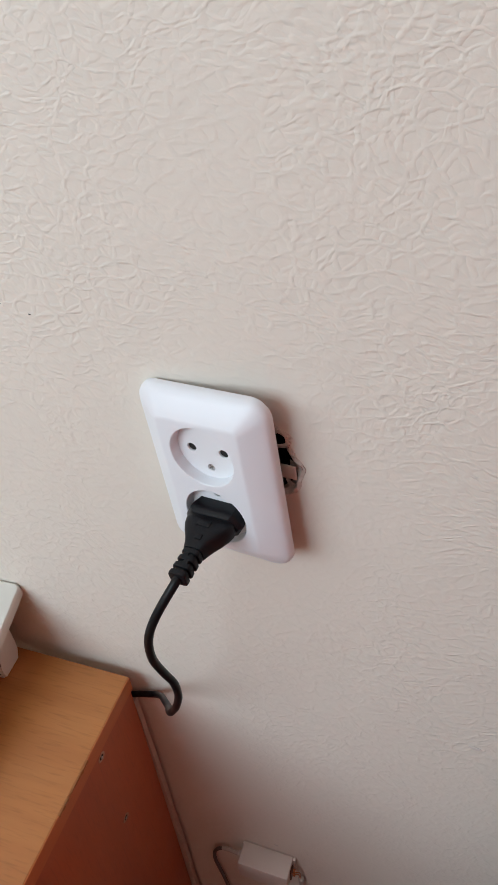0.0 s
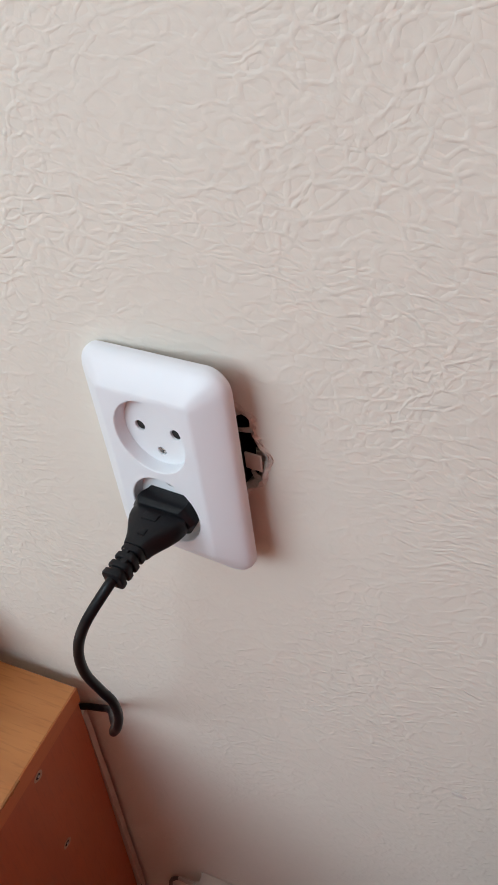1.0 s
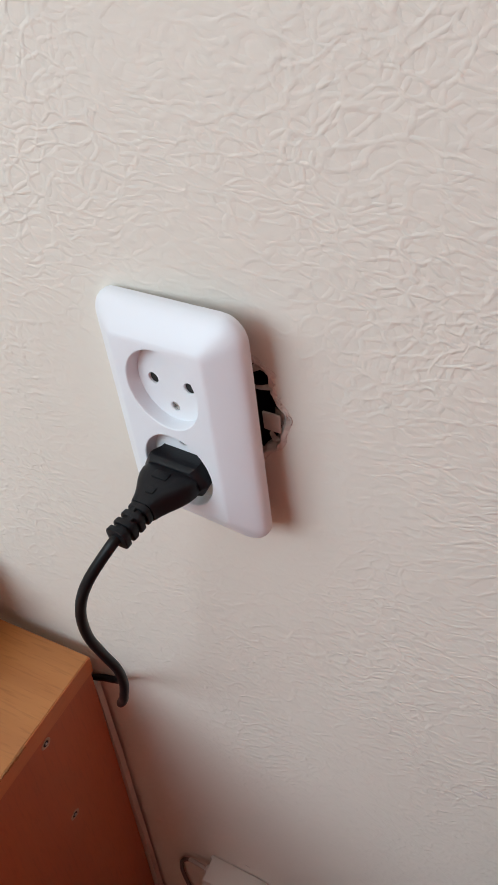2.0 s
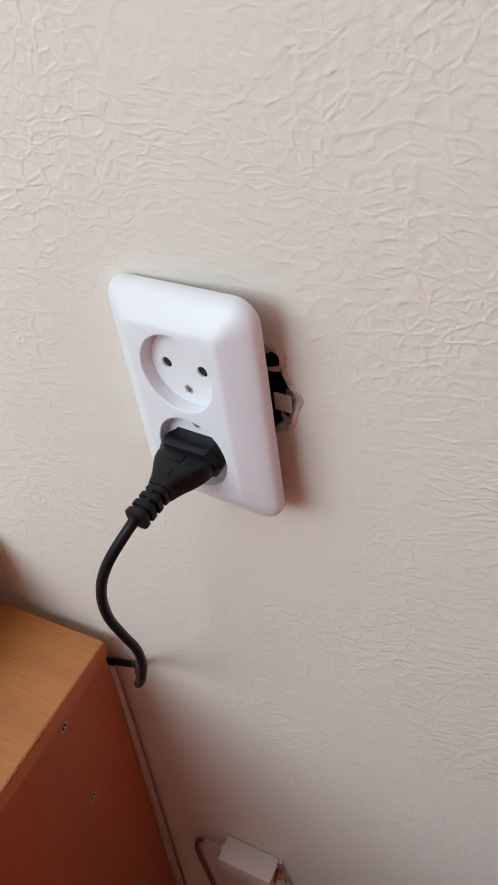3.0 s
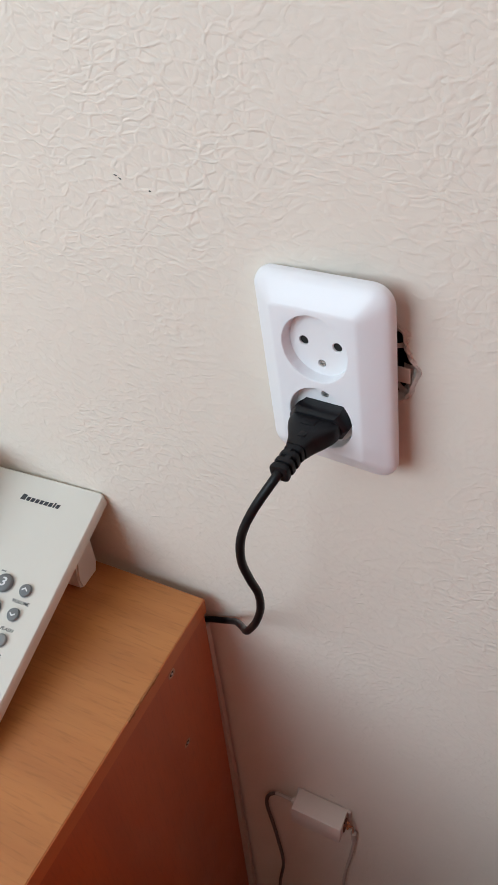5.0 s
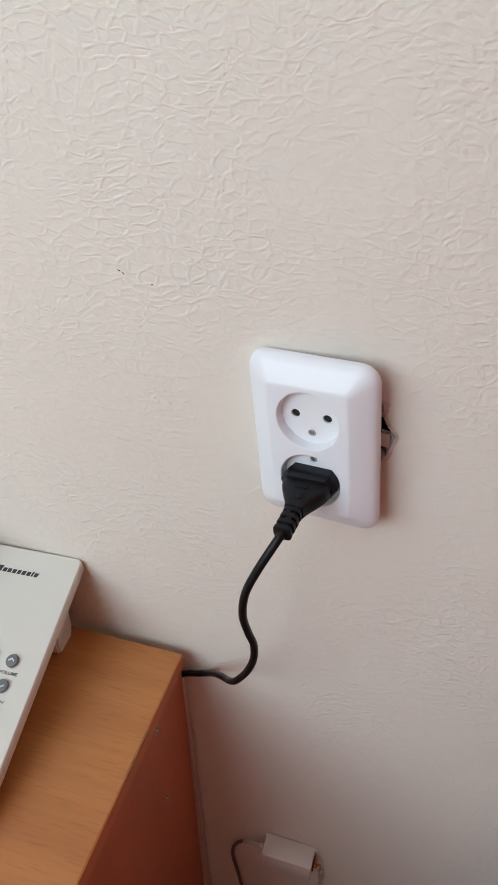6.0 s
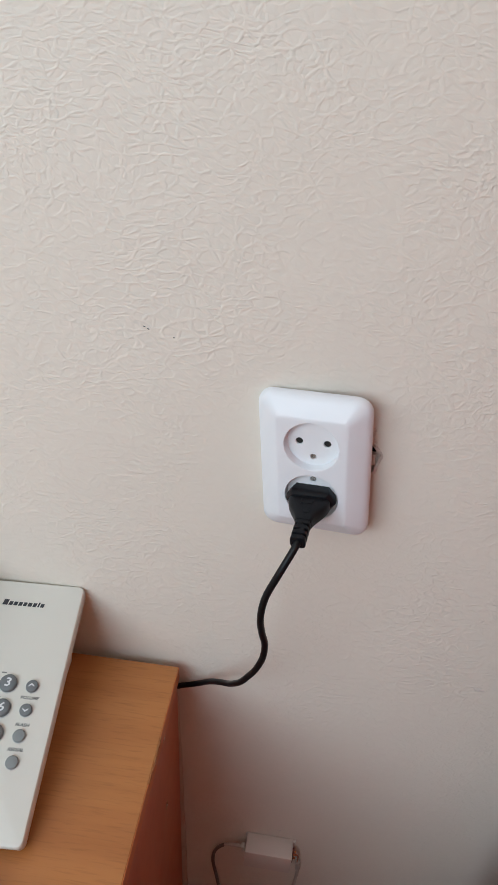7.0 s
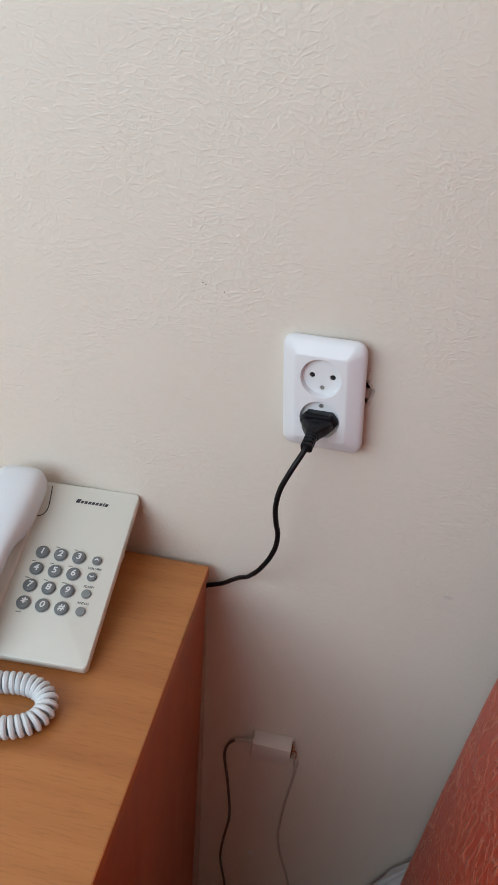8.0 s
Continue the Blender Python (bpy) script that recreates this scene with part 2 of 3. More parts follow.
def circle(r, n=40, z=0.0, cx=0.0, cy=0.0):
    return [Vector((cx + r * math.cos(2 * math.pi * i / n), cy + r * math.sin(2 * math.pi * i / n), z)) for i in range(n)]


def sheet_with_holes(bm, outer, holes):
    """Fills between an outer loop of verts and loops of holes."""
    edges = []
    for loop in (outer, *holes):
        for a, b in zip(loop, loop[1:] + loop[:1]):
            edges.append(bm.edges.get((a, b)) or bm.edges.new((a, b)))
    bmesh.ops.triangle_fill(bm, use_beauty=True, use_dissolve=False, edges=edges)


def smooth_path(points, steps=8):
    """Catmull-Rom points through the given ones."""
    p = [Vector(q) for q in points]
    p = [p[0] * 2 - p[1], *p, p[-1] * 2 - p[-2]]
    out = []
    for i in range(1, len(p) - 2):
        for k in range(steps):
            t = k / steps
            a, b, c, d = p[i - 1 : i + 3]
            out.append(0.5 * (2 * b + (c - a) * t + (2 * a - 5 * b + 4 * c - d) * t * t + (3 * b - a - 3 * c + d) * t ** 3))
    out.append(p[-2])
    return out


def frames_along(path):
    """Tangent, side and up for each point, carried without twist."""
    out = []
    side = None
    for i, q in enumerate(path):
        t = (path[min(i + 1, len(path) - 1)] - path[max(i - 1, 0)]).normalized()
        if side is None:
            side = t.orthogonal().normalized()
        side = (side - t * side.dot(t)).normalized()
        out.append((t, side, t.cross(side)))
    return out


def tube(path, radius, n=10, flat=1.0):
    rings = []
    for i, (q, (t, s, u)) in enumerate(zip(path, frames_along(path))):
        r = radius(i / (len(path) - 1)) if callable(radius) else radius
        rings.append([q + s * (r * math.cos(2 * math.pi * k / n)) + u * (r * flat * math.sin(2 * math.pi * k / n)) for k in range(n)])
    return loft(rings)


def cylinder(r, z0, z1, n=24, bevel=0.0, cx=0.0, cy=0.0, m=None):
    rings = [circle(r, n, z0, cx, cy)]
    if bevel:
        rings += [circle(r, n, z1 - bevel, cx, cy), circle(r - bevel * 0.3, n, z1 - bevel * 0.3, cx, cy), circle(r - bevel, n, z1, cx, cy)]
    else:
        rings.append(circle(r, n, z1, cx, cy))
    bm = loft(rings)
    if m:
        bm.transform(m)
    return bm


def lettering(text, size, m, depth=0.0002, shear=0.0, squeeze=1.0):
    """A bmesh of built-in-font characters, centred, facing +z, set at m."""
    cu = bpy.data.curves.new("characters", "FONT")
    cu.body, cu.size, cu.extrude, cu.align_x, cu.align_y, cu.shear = text, size, depth, "CENTER", "CENTER", shear
    cu.resolution_u = 3
    cu.offset = 0.02 * size
    ob = bpy.data.objects.new("characters", cu)
    me = bpy.data.meshes.new_from_object(ob)
    bm = bmesh.new()
    bm.from_mesh(me)
    bm.transform(m @ Matrix.Diagonal((squeeze, 1, 1, 1)))
    bpy.data.objects.remove(ob)
    bpy.data.curves.remove(cu)
    bpy.data.meshes.remove(me)
    return bm


# ---------------------------------------------------------------- the room
HOLE_X, HOLE_Z = 0.0050, 0.985


def hole_radius(a):
    """The ragged edge of the broken opening behind the socket."""
    return 0.0358 + 0.0010 * math.sin(3 * a + 0.8) + 0.0013 * math.sin(7 * a + 2.0) + 0.0010 * math.sin(13 * a)


def socket_wall():
    bm = bmesh.new()
    n, half = 96, 0.09
    x0, x1, z1, thick = ROOM_X0 - 0.12, ROOM_X1 + 0.12, ROOM_Z1, 0.14

    def ring(radius_at, y):
        return [bm.verts.new((HOLE_X + radius_at(a) * math.cos(a), y, HOLE_Z + radius_at(a) * math.sin(a))) for a in (2 * math.pi * i / n for i in range(n))]

    def square(a):
        return half / max(abs(math.cos(a)), abs(math.sin(a)))

    loops = [ring(square, 0.0)]
    for k, lift in ((0.7, 0.0), (0.45, 0.0), (0.36, 0.0002), (0.28, 0.0007), (0.20, 0.0012), (0.12, 0.0014), (0.06, 0.0012)):
        loops.append(ring(lambda a, k=k: hole_radius(a) + k * (square(a) - hole_radius(a)), -lift))
    # the paper lifts slightly round the break before it drops into the wall
    loops.append(ring(lambda a: hole_radius(a) + 0.0012, -0.0011))
    loops.append(ring(hole_radius, 0.0006))
    loops.append(ring(lambda a: hole_radius(a) * 0.97, 0.010))
    loops.append(ring(lambda a: 0.0315, 0.055))
    for a, b in zip(loops, loops[1:]):
        for i in range(n):
            bm.faces.new((a[i], a[(i + 1) % n], b[(i + 1) % n], b[i]))
    bm.faces.new(loops[-1])
    # the plain rest of the front, round the square
    corner = [bm.verts.new(p) for p in ((x1, 0, z1), (x0, 0, z1), (x0, 0, 0), (x1, 0, 0))]
    q = n // 8
    first = loops[0]
    for k in range(4):
        run = [first[(q + 2 * q * k + i) % n] for i in range(2 * q + 1)]
        bm.faces.new([corner[k], corner[(k + 1) % 4], *reversed(run)])
    rear = [bm.verts.new((v.co.x, thick, v.co.z)) for v in corner]
    bm.faces.new(rear)
    for k in range(4):
        bm.faces.new((corner[k], corner[(k + 1) % 4], rear[(k + 1) % 4], rear[k]))
    wall = single("wall_north", bm, PAPER)
    # The hole's inside is painted near-black for its shade.
    wall.data.materials.append(CAVITY_SHADE)
    for f in wall.data.polygons:
        c = f.center
        if c.y > 0.004 and c.y < 0.1 and math.hypot(c.x - HOLE_X, c.z - HOLE_Z) < 0.06:
            f.material_index = 1
    return tagged(wall, "cream wall with embossed crinkled wallpaper", kind="structure")


def plain_structure():
    W = 0.12
    tagged(single("floor", box(ROOM_X0 - W, ROOM_X1 + W, ROOM_Y0 - W, 0.14, -0.10, 0.0), FLOOR, smooth=False), "brown boarded floor", kind="structure")
    tagged(single("ceiling", box(ROOM_X0 - W, ROOM_X1 + W, ROOM_Y0 - W, 0.14, ROOM_Z1, ROOM_Z1 + 0.1), CEIL, smooth=False), "white painted ceiling", kind="structure")
    # Out of view; set close by to throw warm light from the right.
    tagged(single("wall_east", box(ROOM_X1, ROOM_X1 + W, ROOM_Y0, -0.001, 0, ROOM_Z1), EASTWALL, smooth=False), "unseen plain terracotta wall, added for its warm bounce light", kind="structure")
    tagged(single("wall_west", box(ROOM_X0 - W, ROOM_X0, ROOM_Y0, -0.001, 0, ROOM_Z1), ROOMWALL, smooth=False), "plain cream wall", kind="structure")
    # south wall with the window opening through it
    bm = bmesh.new()
    for x0, x1, z0, z1 in ((ROOM_X0 - W, WIN_X0, 0, ROOM_Z1), (WIN_X1, ROOM_X1 + W, 0, ROOM_Z1), (WIN_X0, WIN_X1, 0, WIN_Z0), (WIN_X0, WIN_X1, WIN_Z1, ROOM_Z1)):
        b = box(x0, x1, ROOM_Y0 - W, ROOM_Y0 - 0.001, z0, z1)
        me = bpy.data.meshes.new("tmp")
        b.to_mesh(me)
        b.free()
        bm.from_mesh(me)
        bpy.data.meshes.remove(me)
    tagged(single("wall_south", bm, ROOMWALL, smooth=False), "plain cream wall with a window opening", kind="structure")
    win = tagged(thing("window_1", pose((WIN_X0 + WIN_X1) / 2, ROOM_Y0 - 0.08, WIN_Z0)), "white plastic window frame", kind="structure")
    w, h = WIN_X1 - WIN_X0, WIN_Z1 - WIN_Z0
    for x0, x1, z0, z1 in ((-w / 2, -w / 2 + 0.06, 0, h), (w / 2 - 0.06, w / 2, 0, h), (-0.04, 0.04, 0.06, h - 0.06), (-w / 2 + 0.06, w / 2 - 0.06, 0, 0.06), (-w / 2 + 0.06, w / 2 - 0.06, h - 0.06, h)):
        part("window_frame", box(x0, x1, -0.03, 0.03, z0, z1, 0.004), WINFRAME, win)


socket_wall()
plain_structure()


# ---------------------------------------------------------------- the socket
SOCKET = pose(0.0014, -0.0070, 0.9815, 90, 0, 0) @ pose(0, 0, 0, 0, 0, 5.0) @ pose(0, 0, 0, 0, -10.0, 0)
PW, PH, PT = 0.0757, 0.1115, 0.0135     # cover plate: width, height, thickness
REC_R, REC_AT, REC_DEEP = 0.0188, 0.0207, 0.0065


def cover_plate():
    bm = bmesh.new()
    rings = []
    for inset, h in ((0.0006, 0.0), (0.0, 0.0008), (0.0, 0.0030), (0.0005, 0.0046), (0.0018, 0.0062), (0.0040, 0.0077), (0.0080, 0.0101), (0.0130, 0.0129), (0.0141, 0.01335), (0.0153, PT)):
        r = max(0.0105 - inset * 0.55, 0.0022)
        rings.append([bm.verts.new(p) for p in rounded_rect(PW - 2 * inset, PH - 2 * inset, r, 7, h)])
    n = len(rings[0])
    for a, b in zip(rings, rings[1:]):
        for i in range(n):
            bm.faces.new((a[i], a[(i + 1) % n], b[(i + 1) % n], b[i]))
    holes = []
    for s in (1, -1):
        lip = [bm.verts.new(p) for p in circle(REC_R, 48, PT, 0, s * REC_AT)]
        rim = [bm.verts.new(p) for p in circle(REC_R - 0.0004, 48, PT - 0.0004, 0, s * REC_AT)]
        low = [bm.verts.new(p) for p in circle(REC_R - 0.0010, 48, PT - REC_DEEP, 0, s * REC_AT)]
        for a, b in ((lip, rim), (rim, low)):
            for i in range(48):
                bm.faces.new((a[i], a[(i + 1) % 48], b[(i + 1) % 48], b[i]))
        holes.append(lip)
    sheet_with_holes(bm, rings[-1], holes)
    # inner back edge of the shell
    back = [bm.verts.new(p) for p in rounded_rect(PW - 0.005, PH - 0.005, 0.009, 7, 0.0)]
    deep = [bm.verts.new(p) for p in rounded_rect(PW - 0.007, PH - 0.007, 0.008, 7, 0.0055)]
    for a, b in ((rings[0], back), (back, deep)):
        for i in range(n):
            bm.faces.new((a[i], a[(i + 1) % n], b[(i + 1) % n], b[i]))
    return bm


def insert(sign):
    """The floor of a recess with two pin holes; the screw lies towards the plate's middle."""
    bm = bmesh.new()
    top = PT - REC_DEEP + 0.0003
    rim = [bm.verts.new(p) for p in circle(REC_R - 0.0005, 48, top, 0, sign * REC_AT)]
    holes = []
    for x, y, r in ((-0.0095, 0, 0.0025), (0.0095, 0, 0.0025), (0, -sign * 0.0113, 0.0021)):
        cy = sign * REC_AT + y
        lip = [bm.verts.new(p) for p in circle(r + 0.0003, 20, top, x, cy)]
        mid = [bm.verts.new(p) for p in circle(r, 20, top - 0.0004, x, cy)]
        low = [bm.verts.new(p) for p in circle(r, 20, top - 0.010, x, cy)]
        for a, b in ((lip, mid), (mid, low)):
            for i in range(20):
                bm.faces.new((a[i], a[(i + 1) % 20], b[(i + 1) % 20], b[i]))
        bm.faces.new(low)
        holes.append(lip)
    sheet_with_holes(bm, rim, holes)
    return bm


def screw(sign):
    top = PT - REC_DEEP
    cy = sign * (REC_AT - 0.0113)
    bm = bmesh.new()
    n = 20
    rows = [[bm.verts.new(p) for p in circle(r, n, z, 0, cy)] for r, z in ((0.0019, top - 0.004), (0.0019, top - 0.0006), (0.0015, top))]
    for a, b in zip(rows, rows[1:]):
        for i in range(n):
            bm.faces.new((a[i], a[(i + 1) % n], b[(i + 1) % n], b[i]))
    slot = []
    for i in range(12):
        arm, k = divmod(i, 3)
        c, s = math.cos(radians(90 * arm + 25)), math.sin(radians(90 * arm + 25))
        px, py = ((0.0013, -0.00035), (0.0013, 0.00035), (0.00035, 0.00035))[k]
        slot.append((px * c - py * s, px * s + py * c))
    up = [bm.verts.new((x, cy + y, top)) for x, y in slot]
    dn = [bm.verts.new((x * 0.8, cy + y * 0.8, top - 0.0012)) for x, y in slot]
    for i in range(12):
        bm.faces.new((up[i], up[(i + 1) % 12], dn[(i + 1) % 12], dn[i]))
    bm.faces.new(dn)
    sheet_with_holes(bm, rows[-1], [up])
    return bm


def wall_socket():
    t = tagged(thing("wall_socket", SOCKET), "white double wall socket, crooked and loose from the broken wall", "socket")
    part("cover_plate", cover_plate(), WHITE, t, "glossy white bevelled cover plate")
    for s in (1, -1):
        p = part("socket_insert", insert(s), INSERT, t, "round recess with two pin holes")
        part("screw", screw(s), STEEL, p, "small cross-head steel screw")
        # Near-black plugs paint the darkness inside the two pin holes.
        for x in (-0.0095, 0.0095):
            part("pin_hole_shade", cylinder(0.00245, PT - REC_DEEP - 0.0095, PT - REC_DEEP - 0.0008, 16, cx=x, cy=s * REC_AT), CAVITY_SHADE, p)
    # working part of the socket sunk into the wall
    part("back_box", box(-0.024, 0.024, -0.022, 0.022, -0.030, PT - REC_DEEP - 0.0105, 0.003), BLACKBOX, t, "black plastic body behind the plate")
    part("mounting_bracket", box(-0.031, 0.0325, -0.0050, 0.0058, -0.0052, -0.0036, 0.0004), STEEL, t, "thin metal mounting bracket")
    bm = box(0.0300, 0.0385, -0.0042, 0.0046, -0.0125, -0.0112, 0.0004)
    part("claw", bm, BOXPLASTIC, t, "pale mounting claw")


def hole_rim():
    """Broken plaster and torn paper along the open side of the hole."""
    t = tagged(thing("broken_plaster", pose(HOLE_X, 0, HOLE_Z)), "crumbled pale plaster and torn paper round the socket hole", "plaster", kind="structure")
    rnd = random.Random(5)
    # a ragged lip
    n, lo, hi = 96, radians(-104), radians(104)
    rings = []
    for i in range(n + 1):
        a = lo + (hi - lo) * i / n
        fade = min(1.0, 5 * min(i, n - i) / n)
        r = hole_radius(a)
        j = lambda s: (noise.noise((a * 9 + s, s * 3.1, 0.4)) * 0.0016)
        ring = []
        for dr, y in ((0.0042, 0.0002), (0.0034, -0.0007), (0.0026, -0.0014), (0.0018, -0.0019), (0.0008, -0.0019), (0.0000, -0.0008), (-0.0012, 0.0016), (-0.0006, 0.009)):
            rr = r + dr * (0.35 + 0.65 * fade) + j(dr * 900) * fade * 1.1
            yy = (y + j(dr * 500 + 7) * 0.55) * fade + (1 - fade) * 0.0006
            ring.append((rr * math.cos(a), min(yy, 0.01) if dr < 0 else min(yy, 0.0008), rr * math.sin(a)))
        rings.append(ring)
    part("plaster_lip", loft(rings, False, False, closed=False), PLASTER, t)
    # loose crumbs and flaps
    for a, dr, size in ((44, 0.001, 0.0034), (31, -0.001, 0.0040), (20, -0.002, 0.0030), (5, -0.001, 0.0030), (-18, -0.0015, 0.0032), (-40, 0.000, 0.0034), (-57, 0.001, 0.0040)):
        bm = bmesh.new()
        bmesh.ops.create_icosphere(bm, subdivisions=2, radius=size * 0.36)
        for v in bm.verts:
            v.co *= 0.7 + 0.6 * rnd.random()
        r = hole_radius(radians(a)) + abs(dr) + 0.0006
        bm.transform(pose(r * math.cos(radians(a)), -0.0006, r * math.sin(radians(a)), rnd.uniform(0, 90), rnd.uniform(0, 90), 0) @ Matrix.Diagonal((1.3, 0.7, 1.0, 1)))
        part("crumb", bm, PLASTER, t, smooth=False)
    for a, w, l in ((44, 0.0040, 0.0120), (27, 0.0032, 0.0130), (1, 0.0095, 0.0090), (-20, 0.0050, 0.0075), (-40, 0.0090, 0.0100)):
        bm = bmesh.new()
        rows = []
        for i in range(6):
            u = i / 5
            r = hole_radius(radians(a)) + 0.002 - l * u
            wid = w * (1 - 0.45 * u)
            rows.append([(r * math.cos(radians(a)) + k * wid * -math.sin(radians(a)), 0.0005 + 0.004 * u * u + 0.0004 * e, r * math.sin(radians(a)) + k * wid * math.cos(radians(a))) for k, e in ((-0.5, 0), (0.1, 0.6), (0.5, 0), (0.5, 1), (0.1, 1.6), (-0.5, 1))])
        bm.free()
        part("torn_flap", loft(rows), PLASTER, t)


wall_socket()
hole_rim()


# ---------------------------------------------------------------- plug and its cord
PLUG_AT, PLUG_END = Vector((0.0015, -0.0150, 0.9605)), Vector((-0.0048, -0.0612, 0.9557))


def superellipse(w, h, z, e=3.2, n=28):
    out = []
    for i in range(n):
        a = 2 * math.pi * i / n
        c, s = math.cos(a), math.sin(a)
        out.append(Vector((w * math.copysign(abs(c) ** (2 / e), c), h * math.copysign(abs(s) ** (2 / e), s), z)))
    return out


def hexagon(w, h, z, side=0.0048):
    """Flat flange outline: a long hexagon with slanting ends, sampled evenly with 28 points."""
    pts = [(w, -0.0005), (w, 0.0005), (w - side, h), (-w + side, h), (-w, 0.0005), (-w, -0.0005), (-w + side, -h), (w - side, -h)]
    pts = [Vector((x, y, z)) for x, y in pts]
    seg = [(pts[i], pts[(i + 1) % 8]) for i in range(8)]
    out = []
    for (a, b), k in zip(seg, (1, 4, 5, 4, 1, 4, 5, 4)):
        out += [a.lerp(b, i / k) for i in range(k)]
    return out


def power_plug():
    axis = PLUG_END - PLUG_AT
    z = axis.normalized()
    x = Vector((math.cos(radians(6)), -0.09, math.sin(radians(6))))
    x = (x - z * x.dot(z)).normalized()
    y = z.cross(x)
    m = Matrix((x, y, z)).transposed().to_4x4()
    m.translation = PLUG_AT
    t = tagged(thing("power_plug", m), "black moulded two-pin plug pushed into the lower recess", "plug")
    L = axis.length
    flange = [hexagon(0.0160, 0.0066, -0.0035), hexagon(0.0163, 0.0069, 0.0), hexagon(0.0174, 0.0078, 0.0040), hexagon(0.0175, 0.0080, 0.0066), hexagon(0.0173, 0.0079, 0.0074), hexagon(0.0156, 0.0066, 0.0094), hexagon(0.0146, 0.0060, 0.0096)]
    part("flange", loft(flange), BLACK, t)
    body = []
    for k, w, h in ((0.0080, 0.0138, 0.0052), (0.0100, 0.0141, 0.0056), (0.0120, 0.0142, 0.0060), (0.0155, 0.0132, 0.0062), (0.0195, 0.0110, 0.0062), (0.0235, 0.0083, 0.0060), (0.0268, 0.0066, 0.0056), (0.0290, 0.0059, 0.0053), (0.0300, 0.0056, 0.0050)):
        body.append(superellipse(w, h, k, 4.2))
    part("body", loft(body), BLACK, t)
    part("embossed_mark", box(-0.0045, 0.0035, 0.0058, 0.0067, 0.0125, 0.0168, 0.0003), BLACK, t)
    part("embossed_mark", box(-0.0012, 0.0028, 0.0056, 0.00640, 0.0215, 0.0250, 0.0003), BLACK, t)
    relief = []
    k = 0.0285
    while k < L - 0.0035:
        relief += [superellipse(0.0040, 0.0038, k, 2.6), superellipse(0.0040, 0.0038, k + 0.0017, 2.6), superellipse(0.0051, 0.0047, k + 0.0018, 4), superellipse(0.0052, 0.0048, k + 0.0040, 4), superellipse(0.0050, 0.0046, k + 0.0045, 4)]
        k += 0.0047
    relief.append(superellipse(0.0030, 0.0030, relief[-1][0].z + 0.0004, 2))
    # stays between the rings, so that the gaps read as notches
    for kk, sx in ((0.0281, 1), (0.0328, -1), (0.0375, 1)):
        part("relief_stay", box(sx * 0.0012 - 0.0016, sx * 0.0012 + 0.0016, -0.0046, 0.0046, kk, kk + 0.0026, 0.0003, 1), BLACK, t)
    part("strain_relief", loft(relief), BLACK, t)
    for sx in (-0.0095, 0.0095):
        part("pin", cylinder(0.0020, -0.012, -0.003, 14, cx=sx), STEEL, t)
    return t


power_plug()
cord_path = smooth_path([PLUG_END + Vector((0.0004, 0.004, 0.0003)), (-0.0058, -0.0642, 0.9545), (-0.0148, -0.0735, 0.9368), (-0.0221, -0.0742, 0.9155), (-0.0245, -0.0721, 0.8937), (-0.0231, -0.0673, 0.8734), (-0.0207, -0.0631, 0.8567), (-0.0216, -0.0604, 0.8387), (-0.0262, -0.0579, 0.8214), (-0.0318, -0.0535, 0.8065), (-0.0382, -0.0497, 0.7930), (-0.0442, -0.0430, 0.7810), (-0.0500, -0.0345, 0.7685), (-0.0590, -0.0248, 0.7562), (-0.0692, -0.0135, 0.7398), (-0.0794, -0.0057, 0.7252), (-0.0878, -0.0045, 0.7200), (-0.0979, -0.0042, 0.7155), (-0.1080, -0.0040, 0.7080), (-0.1250, -0.0036, 0.6900), (-0.1400, -0.0032, 0.6400), (-0.1450, -0.0032, 0.5500)], 6)
tagged(single("power_cable", tube(cord_path, 0.0025, 12), BLACK_GLOSS), "thin black power cord running behind the desk", "cord")


# ---------------------------------------------------------------- the desk
DX, DY, DZ = -0.0962, -0.0105, 0.75


